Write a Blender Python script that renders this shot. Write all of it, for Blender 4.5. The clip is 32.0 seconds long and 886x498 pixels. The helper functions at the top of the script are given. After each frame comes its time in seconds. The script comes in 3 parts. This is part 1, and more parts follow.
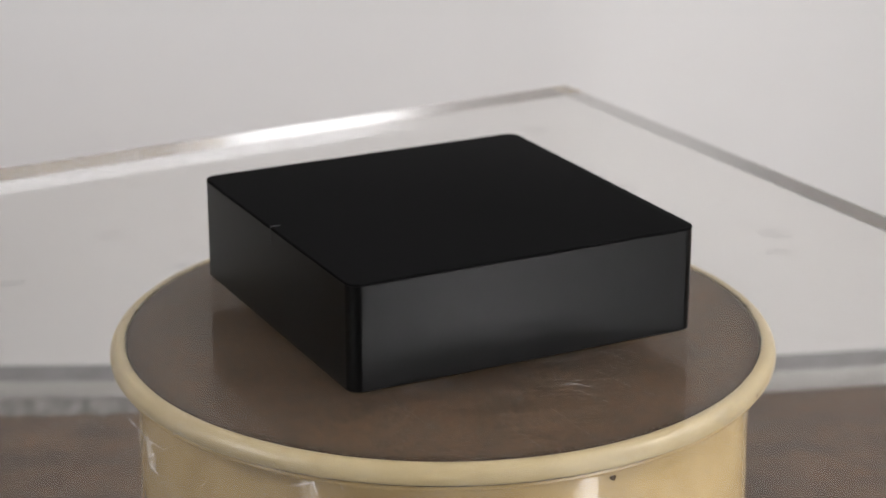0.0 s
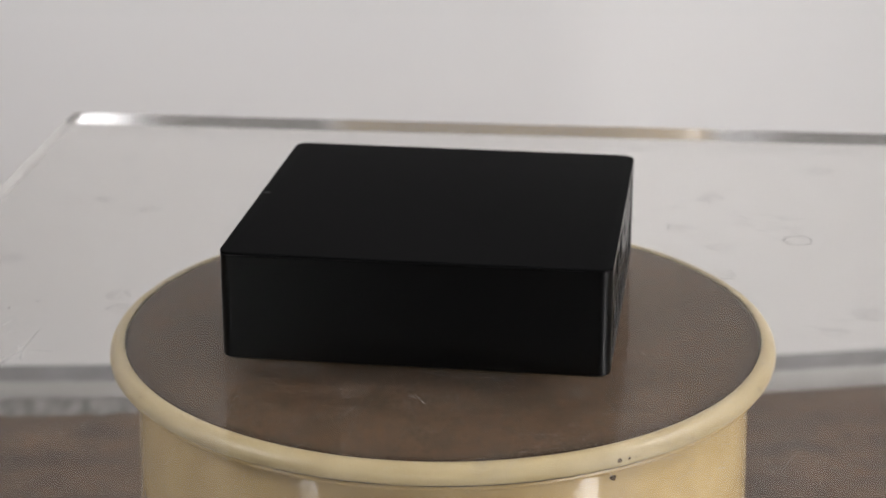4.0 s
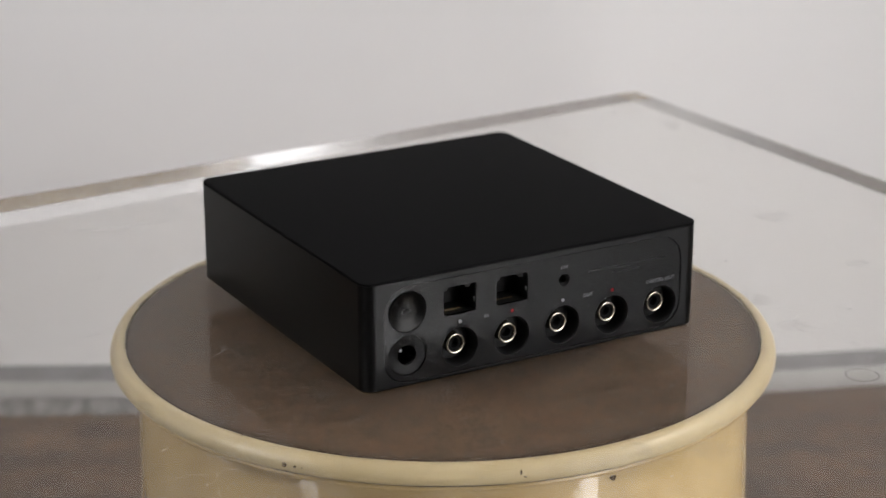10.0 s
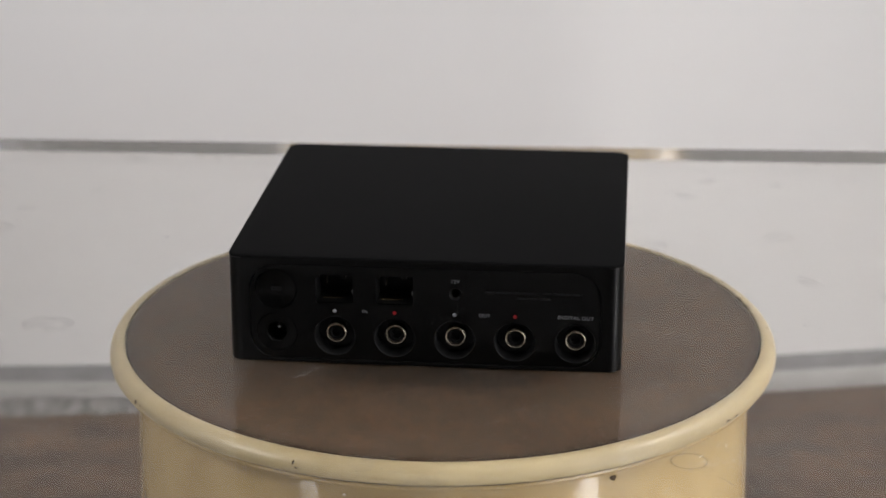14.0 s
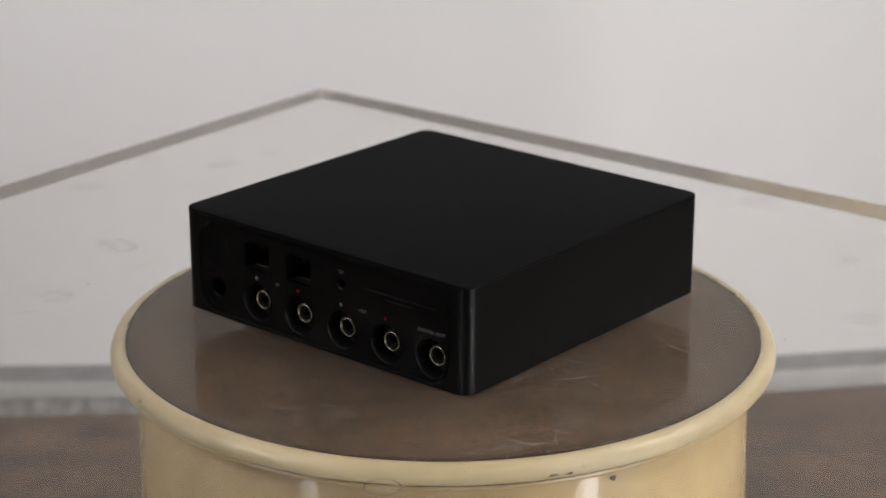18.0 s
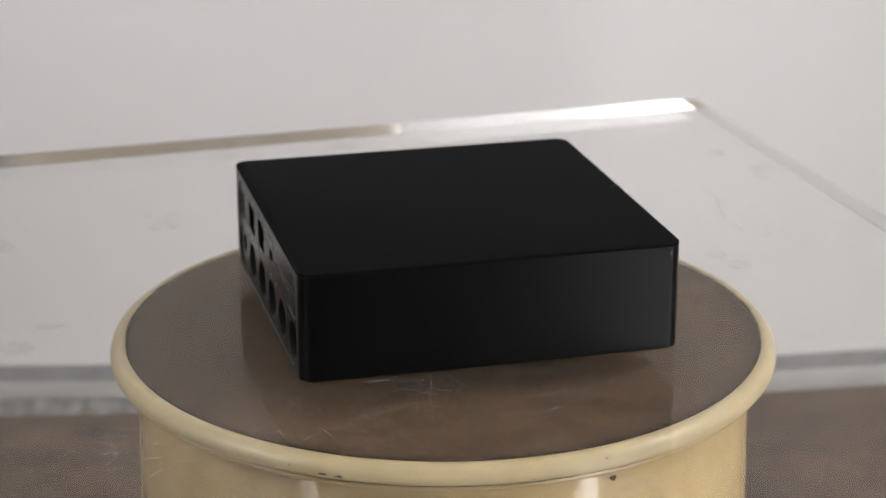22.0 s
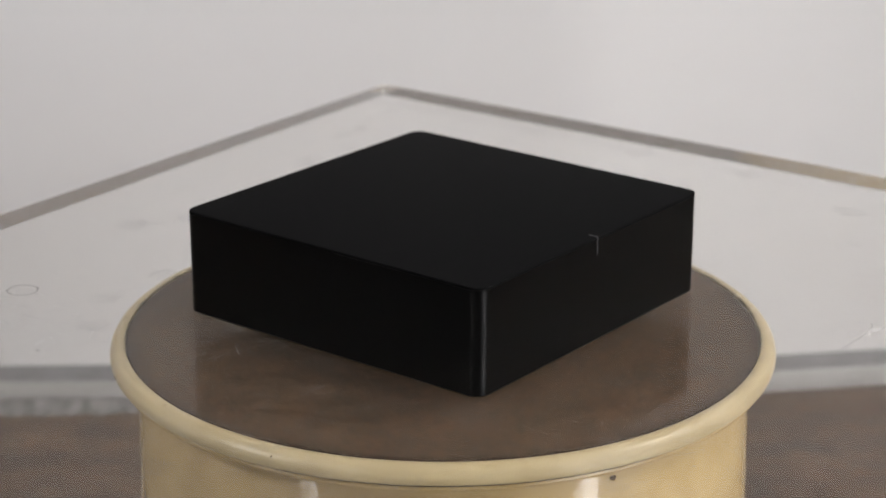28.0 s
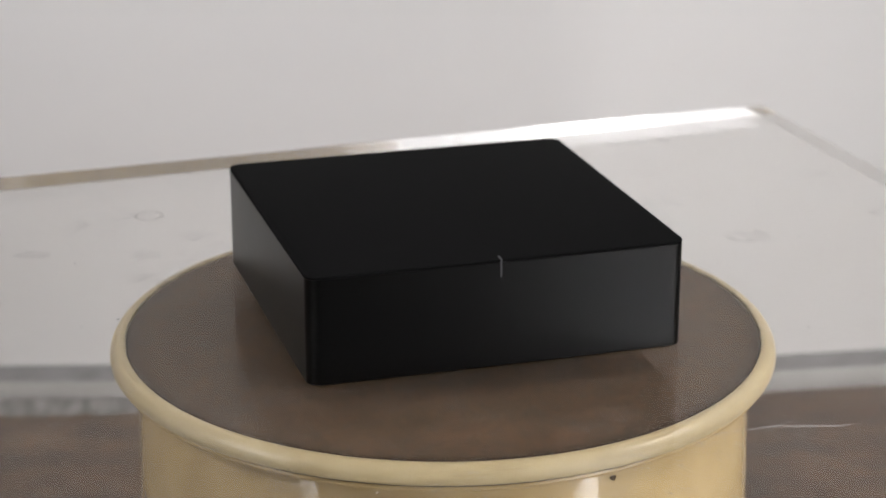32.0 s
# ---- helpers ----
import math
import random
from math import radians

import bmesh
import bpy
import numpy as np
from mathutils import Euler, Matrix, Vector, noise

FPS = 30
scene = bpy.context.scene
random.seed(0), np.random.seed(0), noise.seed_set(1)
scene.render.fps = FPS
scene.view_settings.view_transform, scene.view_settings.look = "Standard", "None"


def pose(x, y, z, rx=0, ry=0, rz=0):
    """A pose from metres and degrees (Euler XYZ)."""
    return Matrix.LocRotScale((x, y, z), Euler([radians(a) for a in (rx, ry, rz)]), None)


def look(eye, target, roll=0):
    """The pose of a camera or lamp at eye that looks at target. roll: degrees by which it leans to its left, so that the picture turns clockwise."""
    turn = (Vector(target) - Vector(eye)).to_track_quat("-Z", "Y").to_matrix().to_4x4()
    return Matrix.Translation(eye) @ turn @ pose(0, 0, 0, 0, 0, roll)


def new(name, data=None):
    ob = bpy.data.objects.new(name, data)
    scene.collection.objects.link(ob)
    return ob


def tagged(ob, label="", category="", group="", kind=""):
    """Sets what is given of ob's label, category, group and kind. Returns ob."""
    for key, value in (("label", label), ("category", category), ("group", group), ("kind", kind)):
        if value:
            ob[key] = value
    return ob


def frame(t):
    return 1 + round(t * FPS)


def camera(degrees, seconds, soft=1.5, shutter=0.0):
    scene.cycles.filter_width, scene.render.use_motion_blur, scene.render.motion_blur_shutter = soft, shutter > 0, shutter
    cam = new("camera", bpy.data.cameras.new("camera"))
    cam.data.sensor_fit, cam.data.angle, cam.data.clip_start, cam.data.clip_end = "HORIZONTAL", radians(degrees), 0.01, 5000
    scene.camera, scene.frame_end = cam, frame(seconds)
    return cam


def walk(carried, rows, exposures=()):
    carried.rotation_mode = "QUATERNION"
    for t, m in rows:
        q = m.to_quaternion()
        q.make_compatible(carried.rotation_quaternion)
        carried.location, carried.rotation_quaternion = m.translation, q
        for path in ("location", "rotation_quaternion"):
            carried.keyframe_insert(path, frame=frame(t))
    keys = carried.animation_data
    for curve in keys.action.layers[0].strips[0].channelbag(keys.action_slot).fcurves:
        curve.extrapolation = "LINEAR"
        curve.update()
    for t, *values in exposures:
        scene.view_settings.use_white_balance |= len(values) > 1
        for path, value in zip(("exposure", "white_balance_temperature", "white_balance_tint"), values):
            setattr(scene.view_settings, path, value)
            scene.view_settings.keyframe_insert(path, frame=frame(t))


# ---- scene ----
cam = camera(24.12, 32.0, soft=1.6)
# a little depth of field: sharp on the box, soft at the far edges of the slab and on the wall
cam.data.dof.use_dof = True
cam.data.dof.focus_distance = 0.725
cam.data.dof.aperture_fstop = 15.0
EYE = (0.0, -0.772, 0.291)
CAM_POSE = pose(*EYE, 70.793, 0, 0.0)
walk(cam, [(0, CAM_POSE), (32.0, CAM_POSE)])

# ---- numbers of the place (z = 0 is the top of the acrylic slab) ----
SLAB_T = 0.0235
SLAB_X, SLAB_Y = 0.519, 0.446
WORKTOP_Z = -0.2784
FLOOR_Z = -1.18
CEIL_Z = 1.60
ROOM_L, ROOM_R, ROOM_F = -1.45, 1.20, -2.4


def wall_l(x):
    return 0.5202 + 0.0293 * x


def wall_r(x):
    return 0.5169 + 0.0900 * x


# slope of the back wall along x: flat, then a hollow, a soft crease and a slightly turned face
# hollow and crease are bent so the wall shades as seen from the camera
CREASE = [(-0.26, 0.0293), (0.07, -0.062), (0.115, 0.200), (0.42, 0.093)]


def wall_y(x):
    """The back wall's face between its two straight runs."""
    if x <= CREASE[0][0]:
        return wall_l(x)
    if x >= CREASE[-1][0]:
        return wall_r(x)
    y = wall_l(CREASE[0][0])
    for (x0, s0), (x1, s1) in zip(CREASE, CREASE[1:]):
        e = min(x, x1)
        if e > x0:
            y += (e - x0) * (s0 + (s0 + (s1 - s0) * (e - x0) / (x1 - x0))) / 2
    return y


def spin(t):
    """Turn of the platter at t seconds, in degrees (clockwise seen from above)."""
    s = t - 13.4
    return -math.degrees(0.15275 * s + 0.022e-3 * s * s)


# ---- world and light ----
world = bpy.data.worlds.new("sky")
scene.world = world
world.use_nodes = True
wn = world.node_tree.nodes
sky = wn.new("ShaderNodeTexSky")
sky.sky_type, sky.sun_disc = "NISHITA", False
sky.sun_elevation, sky.sun_rotation = radians(35), radians(140)
wn["Background"].inputs["Strength"].default_value = 0.10
world.node_tree.links.new(sky.outputs[0], wn["Background"].inputs[0])


def area_lamp(name, m, w, h, watts, colour):
    d = bpy.data.lights.new(name, "AREA")
    d.shape, d.size, d.size_y, d.energy, d.color = "RECTANGLE", w, h, watts, colour
    ob = new(name, d)
    ob.matrix_world = m
    return ob


DAY = (0.994, 0.981, 1.0)
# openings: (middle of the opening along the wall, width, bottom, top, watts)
WIN_R = (-1.11, 1.22, -0.38, 1.40, 32.5)      # wide unseen window in the right wall, enlarged to light the room
FILL_R = (0.02, 0.80, 0.80, 1.46, 11.5)      # added high fill lamp near the back wall, to brighten the wall's right side
FILL_L = (-0.60, 0.90, 0.75, 1.46, 15)     # added high fill lamp in the left wall, to brighten drum and platter
GLINT_R = (-0.97, 0.24, -0.82, -0.44, 3.6)     # added low lamp under the wide window, for drum highlight and box sheen
GLINT_R2 = (-1.54, 0.80, -0.78, -0.50, 0.35)     # dimmer added lamps low along the side walls, for slab-edge glints and sheen
GLINT_R3 = (-0.58, 0.36, -0.70, -0.36, 0.35)
GLINT_L = (-1.37, 0.28, -0.93, -0.815, 0.95)     # small added lamp low in the left wall, for the drum's highlight
GLINT_L2 = (-1.70, 0.24, -0.80, -0.60, 0.32)
GLINT_L3 = (-2.09, 0.46, -0.95, -0.68, 1.5)
GLINT_F = (-1.29, 0.26, -0.95, -0.74, 1.2)     # added lamps low in the front wall, for glints in the slab's edge
GLINT_F2 = (-0.21, 0.56, -0.87, -0.765, 0.42)


# Area lamp behind an unseen opening; all but WIN_R's are added fills and glints.
def opening_lamp(win, wall):
    c, w, z0, z1, watts = win
    zc = (z0 + z1) / 2
    deep = 0.04 if z1 < 0 else 0.12
    eye, to = {"right": ((ROOM_R + deep, c, zc), (0, c, zc)), "left": ((ROOM_L - deep, c, zc), (0, c, zc)), "front": ((c, ROOM_F - deep, zc), (c, 0, zc))}[wall]
    area_lamp("opening_lamp_" + wall, look(eye, to), w - 0.01, z1 - z0 - 0.01, watts, DAY)


opening_lamp(WIN_R, "right")
opening_lamp(GLINT_R, "right")
opening_lamp(FILL_R, "right")
opening_lamp(FILL_L, "left")
opening_lamp(GLINT_L, "left")
opening_lamp(GLINT_R2, "right")
opening_lamp(GLINT_R3, "right")
opening_lamp(GLINT_F, "front")
opening_lamp(GLINT_F2, "front")
opening_lamp(GLINT_L2, "left")
opening_lamp(GLINT_L3, "left")


# ---- materials ----
def mat(name, colour, rough=0.5, metal=0.0, spec=0.5):
    m = bpy.data.materials.new(name)
    m.use_nodes = True
    b = m.node_tree.nodes["Principled BSDF"]
    b.inputs["Base Color"].default_value = (*colour, 1)
    b.inputs["Roughness"].default_value = rough
    b.inputs["Metallic"].default_value = metal
    b.inputs["Specular IOR Level"].default_value = spec
    return m, m.node_tree, b


def noise_node(nt, scale, stretch=(1, 1, 1), detail=6, rough=0.55, seed=0.0):
    tc = nt.nodes.new("ShaderNodeTexCoord")
    mp = nt.nodes.new("ShaderNodeMapping")
    mp.inputs["Scale"].default_value = stretch
    mp.inputs["Location"].default_value = (seed, seed * 1.7, seed * 0.6)
    nz = nt.nodes.new("ShaderNodeTexNoise")
    nz.inputs["Scale"].default_value, nz.inputs["Detail"].default_value, nz.inputs["Roughness"].default_value = scale, detail, rough
    nt.links.new(tc.outputs["Object"], mp.inputs[0])
    nt.links.new(mp.outputs[0], nz.inputs["Vector"])
    return nz


def ramp(nt, src, stops):
    r = nt.nodes.new("ShaderNodeValToRGB")
    while len(r.color_ramp.elements) < len(stops):
        r.color_ramp.elements.new(0.5)
    for e, (p, c) in zip(r.color_ramp.elements, stops):
        e.position, e.color = p, (*c, 1) if len(c) == 3 else c
    nt.links.new(src, r.inputs[0])
    return r.outputs[0]


def mix(nt, fac, a, b, mode="MIX"):
    n = nt.nodes.new("ShaderNodeMix")
    n.data_type, n.blend_type = "RGBA", mode
    for sock, v in ((n.inputs[0], fac), (n.inputs[6], a), (n.inputs[7], b)):
        if isinstance(v, (int, float)):
            sock.default_value = v
        elif isinstance(v, tuple):
            sock.default_value = (*v, 1)
        else:
            nt.links.new(v, sock)
    return n.outputs[2]


def bump(nt, b, src, strength, dist=0.001):
    n = nt.nodes.new("ShaderNodeBump")
    n.inputs["Strength"].default_value, n.inputs["Distance"].default_value = strength, dist
    nt.links.new(src, n.inputs["Height"])
    nt.links.new(n.outputs[0], b.inputs["Normal"])


def g(v):
    return (v, v, v)


M_WALL, nt, b = mat("white_wall_paint", (0.80, 0.785, 0.775), 0.7, 0.0, 0.3)
n1 = noise_node(nt, 3.0, detail=4)
n2 = noise_node(nt, 160, detail=4)
nt.links.new(ramp(nt, n1.outputs[0], [(0.3, (0.785, 0.776, 0.767)), (0.7, (0.825, 0.819, 0.812))]), b.inputs["Base Color"])
bump(nt, b, n2.outputs[0], 0.12, 0.0008)

# unseen walls and floor, darkened so the box's faces reflect black
M_DARK, nt, b = mat("dark_brown_unseen", (0.085, 0.075, 0.063), 0.55)
n1 = noise_node(nt, 4, (1, 6, 1))
nt.links.new(ramp(nt, n1.outputs[0], [(0.3, (0.038, 0.033, 0.028)), (0.7, (0.058, 0.051, 0.044))]), b.inputs["Base Color"])

M_STRIP, nt, b = mat("white_plastic_strip", (0.72, 0.71, 0.69), 0.35)
n1 = noise_node(nt, 20)
nt.links.new(ramp(nt, n1.outputs[0], [(0.3, (0.35, 0.34, 0.325)), (0.7, (0.46, 0.45, 0.43))]), b.inputs["Base Color"])
M_SEAL, nt, b = mat("grey_rubber_seal", (0.22, 0.22, 0.23), 0.6)
n1 = noise_node(nt, 45)
nt.links.new(ramp(nt, n1.outputs[0], [(0.3, (0.15, 0.148, 0.15)), (0.7, (0.26, 0.257, 0.26))]), b.inputs["Base Color"])
M_CAULK, nt, b = mat("grey_sealant", (0.36, 0.35, 0.35), 0.55)
n1 = noise_node(nt, 170, (1, 0.4, 0.4), 4)
nt.links.new(ramp(nt, n1.outputs[0], [(0.38, (0.09, 0.085, 0.08)), (0.64, (0.25, 0.24, 0.23))]), b.inputs["Base Color"])

M_TOP, nt, b = mat("brown_laminate", (0.12, 0.09, 0.075), 0.42, 0.0, 0.31)
n1 = noise_node(nt, 9, (1.0, 2.2, 1), 8, 0.72)
n2 = noise_node(nt, 55, (1.0, 2.6, 1), 2, 0.6, 3.0)
c1 = ramp(nt, n1.outputs[0], [(0.28, (0.021, 0.0108, 0.0048)), (0.44, (0.063, 0.0345, 0.0170)), (0.70, (0.140, 0.082, 0.042))])
c2 = ramp(nt, n2.outputs[0], [(0.30, (0.45, 0.43, 0.43)), (0.52, (1, 1, 1)), (0.72, (1.60, 1.50, 1.42))])
n3 = noise_node(nt, 110, (0.5, 1.6, 1), 3, 0.6, 8.0)
n4 = noise_node(nt, 5, (1.0, 3.6, 1), 4, 0.6, 13.0)
c3 = ramp(nt, n3.outputs[0], [(0.30, (0.74, 0.70, 0.68)), (0.70, (1.26, 1.18, 1.14))])
c4 = ramp(nt, n4.outputs[0], [(0.34, (0.40, 0.40, 0.44)), (0.44, (1, 1, 1)), (0.62, (1, 1, 1)), (0.74, (1.06, 0.90, 0.82))])
nt.links.new(mix(nt, 1.0, mix(nt, 0.7, mix(nt, 0.7, c1, c2, "MULTIPLY"), c3, "MULTIPLY"), c4, "MULTIPLY"), b.inputs["Base Color"])

M_DISC, nt, b = mat("brown_platter_top", (0.12, 0.095, 0.078), 0.6, 0.0, 0.2)
n1 = noise_node(nt, 18, (1, 1.3, 1), 8, 0.72, 2.0)
n2 = noise_node(nt, 130, (1, 1, 1), 5, 0.75, 4.0)
n3 = noise_node(nt, 400, (0.9, 1.1, 1), 4, 0.75, 7.0)
c1 = ramp(nt, n1.outputs[0], [(0.34, (0.0570, 0.0328, 0.0163)), (0.50, (0.0700, 0.0405, 0.0203)), (0.68, (0.0855, 0.0505, 0.0262))])
c2 = ramp(nt, n2.outputs[0], [(0.34, (0.77, 0.79, 0.80)), (0.50, g(1.0)), (0.66, (1.24, 1.20, 1.18))])
c3 = ramp(nt, n3.outputs[0], [(0.36, g(0.50)), (0.50, g(0.96)), (0.64, g(1.60))])
n4 = noise_node(nt, 26, (1, 1.5, 1), 6, 0.7, 11.0)
c4 = ramp(nt, n4.outputs[0], [(0.32, (0.93, 0.97, 0.98)), (0.50, (1, 1, 1)), (0.66, (1.08, 1.0, 0.96))])
# dirt has worked its way in along the platter's edge
tc, far, dirt = nt.nodes.new("ShaderNodeTexCoord"), nt.nodes.new("ShaderNodeVectorMath"), nt.nodes.new("ShaderNodeMath")
far.operation, dirt.operation = "LENGTH", "MULTIPLY_ADD"
nt.links.new(tc.outputs["Object"], far.inputs[0])
nt.links.new(n2.outputs[0], dirt.inputs[0])
dirt.inputs[1].default_value = 0.012
nt.links.new(far.outputs["Value"], dirt.inputs[2])
c5 = ramp(nt, dirt.outputs[0], [(0.1270, (1, 1, 1)), (0.1305, (0.80, 0.77, 0.72)), (0.1330, (0.46, 0.40, 0.33))])
grain = mix(nt, 0.7, mix(nt, 0.9, c1, c2, "MULTIPLY"), c3, "MULTIPLY")
nt.links.new(mix(nt, 1.0, mix(nt, 1.0, grain, c4, "MULTIPLY"), c5, "MULTIPLY"), b.inputs["Base Color"])


def cream(name, seed, lo, hi, gloss):
    m, nt, b = mat(name, (0.72, 0.60, 0.38), 0.22, 0.0, 0.46)
    a1 = noise_node(nt, 14, (1, 1, 1.4), 5, 0.6, seed)
    a2 = noise_node(nt, 120, (1, 1, 1), 6, 0.7, seed + 2)
    ca = ramp(nt, a1.outputs[0], [(0.30, lo), (0.70, hi)])
    cb = ramp(nt, a2.outputs[0], [(0.22, (0.40, 0.33, 0.22)), (0.34, (1, 1, 1))])
    a4 = noise_node(nt, 45, (1, 1, 1.2), 6, 0.7, seed + 8)
    cc = ramp(nt, a4.outputs[0], [(0.30, (0.86, 0.83, 0.76)), (0.55, (1, 1, 1)), (0.75, (1.05, 1.05, 1.06))])
    nt.links.new(mix(nt, 1.0, mix(nt, 0.7, ca, cb, "MULTIPLY"), cc, "MULTIPLY"), b.inputs["Base Color"])
    rr = nt.nodes.new("ShaderNodeMapRange")
    rr.inputs[3].default_value, rr.inputs[4].default_value = gloss, gloss + 0.08
    nt.links.new(a1.outputs[0], rr.inputs[0])
    nt.links.new(rr.outputs[0], b.inputs["Roughness"])
    a3 = noise_node(nt, 190, (1, 1, 0.7), 2, 0.5, seed + 4)
    bump(nt, b, a3.outputs[0], 0.26, 0.0005)
    return m


M_RIM = cream("cream_enamel_rim", 1.0, (0.380, 0.299, 0.164), (0.468, 0.376, 0.210), 0.30)
M_DRUM = cream("cream_enamel_drum", 6.0, (0.43, 0.311, 0.142), (0.51, 0.374, 0.180), 0.075)
M_CHIP, nt, b = mat("bare_dark_metal_chip", (0.055, 0.036, 0.020), 0.9, 0.0, 0.1)
n1 = noise_node(nt, 1800, detail=3)
nt.links.new(ramp(nt, n1.outputs[0], [(0.40, (0.020, 0.013, 0.008)), (0.64, (0.16, 0.11, 0.06))]), b.inputs["Base Color"])
# shade of the gap put into colour, broken by patches of cream
M_GAP, nt, b = mat("painted_gap_shade", (0.02, 0.018, 0.015), 0.8)
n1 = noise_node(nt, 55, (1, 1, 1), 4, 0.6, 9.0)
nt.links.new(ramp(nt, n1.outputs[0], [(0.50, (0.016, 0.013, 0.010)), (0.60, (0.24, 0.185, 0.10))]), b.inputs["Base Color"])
M_GRIME, nt, b = mat("brown_grime", (0.042, 0.028, 0.015), 0.9, 0.0, 0.05)
n1 = noise_node(nt, 150, (1, 1, 1), 7, 0.75, 5.0)
mr = nt.nodes.new("ShaderNodeMapRange")
mr.inputs[1].default_value, mr.inputs[2].default_value, mr.inputs[3].default_value, mr.inputs[4].default_value = 0.46, 0.64, 0.0, 0.70
nt.links.new(n1.outputs[0], mr.inputs[0])
nt.links.new(mr.outputs[0], b.inputs["Alpha"])

def acrylic(name, tint, rough, wavy=0.0, frost=0.0, haze=0.0):
    """Clear acrylic seen as through a polarising filter: a clear body with a thin gloss on it."""
    m = bpy.data.materials.new(name)
    m.use_nodes = True
    nt = m.node_tree
    nt.nodes.remove(nt.nodes["Principled BSDF"])
    body = nt.nodes.new("ShaderNodeBsdfRefraction")
    gloss = nt.nodes.new("ShaderNodeBsdfGlossy")
    fr = nt.nodes.new("ShaderNodeFresnel")
    pw = nt.nodes.new("ShaderNodeMath")
    mx = nt.nodes.new("ShaderNodeMixShader")
    body.inputs["Color"].default_value, body.inputs["Roughness"].default_value, body.inputs["IOR"].default_value = (*tint, 1), rough, 1.42
    gloss.inputs["Color"].default_value, gloss.inputs["Roughness"].default_value = (1, 1, 1, 1), rough
    fr.inputs["IOR"].default_value = 1.42
    pw.operation = "POWER"
    pw.inputs[1].default_value = 1.66
    nt.links.new(fr.outputs[0], pw.inputs[0])
    nt.links.new(pw.outputs[0], mx.inputs[0])
    nt.links.new(body.outputs[0], mx.inputs[1])
    nt.links.new(gloss.outputs[0], mx.inputs[2])
    nt.links.new(mx.outputs[0], nt.nodes["Material Output"].inputs[0])
    if frost:
        # pale frosted share, added to lighten the edge's dark reflections
        dif = nt.nodes.new("ShaderNodeBsdfDiffuse")
        trl = nt.nodes.new("ShaderNodeBsdfTranslucent")
        dif.inputs["Color"].default_value = trl.inputs["Color"].default_value = (0.85, 0.84, 0.82, 1)
        m1, m2 = nt.nodes.new("ShaderNodeMixShader"), nt.nodes.new("ShaderNodeMixShader")
        m1.inputs[0].default_value, m2.inputs[0].default_value = 0.6, frost
        nt.links.new(dif.outputs[0], m1.inputs[1])
        nt.links.new(trl.outputs[0], m1.inputs[2])
        nt.links.new(mx.outputs[0], m2.inputs[1])
        nt.links.new(m1.outputs[0], m2.inputs[2])
        nt.links.new(m2.outputs[0], nt.nodes["Material Output"].inputs[0])
    if haze:
        # thin uneven veil of micro-scratch haze, coloured warm to lift tones below
        dif = nt.nodes.new("ShaderNodeBsdfDiffuse")
        dif.inputs["Color"].default_value = (0.80, 0.70, 0.58, 1)
        h1 = noise_node(nt, 60, (1, 1, 1), 9, 0.78, 3.0)
        hr = nt.nodes.new("ShaderNodeMapRange")
        hr.inputs[1].default_value, hr.inputs[2].default_value, hr.inputs[3].default_value, hr.inputs[4].default_value = 0.34, 0.66, haze * 0.2, haze * 1.8
        m3 = nt.nodes.new("ShaderNodeMixShader")
        nt.links.new(h1.outputs[0], hr.inputs[0])
        nt.links.new(hr.outputs[0], m3.inputs[0])
        nt.links.new(mx.outputs[0], m3.inputs[1])
        nt.links.new(dif.outputs[0], m3.inputs[2])
        nt.links.new(m3.outputs[0], nt.nodes["Material Output"].inputs[0])
    if wavy:
        n1 = noise_node(nt, 60, (1, 1, 4))
        n = nt.nodes.new("ShaderNodeBump")
        n.inputs["Strength"].default_value, n.inputs["Distance"].default_value = wavy, 0.001
        nt.links.new(n1.outputs[0], n.inputs["Height"])
        for k in (body, gloss, fr):
            nt.links.new(n.outputs[0], k.inputs["Normal"])
    return m


M_ACRYLIC = acrylic("clear_acrylic", (0.975, 0.975, 0.97), 0.0, haze=0.015)
M_EDGE = acrylic("saw_polished_acrylic_edge", (0.97, 0.97, 0.96), 0.09, 0.06, 0.22)


def worn(name, low, high):
    """A pale broken line in clear plastic."""
    m, nt, b = mat(name, (0.75, 0.74, 0.72), 0.5)
    n1 = noise_node(nt, 500)
    mr = nt.nodes.new("ShaderNodeMapRange")
    mr.inputs[1].default_value, mr.inputs[2].default_value, mr.inputs[3].default_value, mr.inputs[4].default_value = 0.36, 0.66, low, high
    nt.links.new(n1.outputs[0], mr.inputs[0])
    nt.links.new(mr.outputs[0], b.inputs["Alpha"])
    return m


M_SCRATCH = worn("pale_scratch", 0.03, 0.58)
M_NICK = worn("bright_nick", 0.10, 0.70)
M_HAIR = worn("faint_hairline", 0.0, 0.15)
M_STREAK = worn("pale_dried_streak", 0.08, 0.30)
M_DUST, nt, b = mat("dark_dust_speck", (0.10, 0.09, 0.085), 0.8)
b.inputs["Alpha"].default_value = 0.55
M_SMUDGE, nt, b = mat("grey_smear", (0.30, 0.29, 0.28), 0.8)
n1 = noise_node(nt, 160, (1, 1, 1), 8, 0.7)
mr = nt.nodes.new("ShaderNodeMapRange")
mr.inputs[1].default_value, mr.inputs[2].default_value, mr.inputs[3].default_value, mr.inputs[4].default_value = 0.42, 0.75, 0.0, 0.20
nt.links.new(n1.outputs[0], mr.inputs[0])
nt.links.new(mr.outputs[0], b.inputs["Alpha"])

M_RING, nt, b = mat("grey_ring_stain", (0.16, 0.15, 0.14), 0.8)
b.inputs["Alpha"].default_value = 0.30

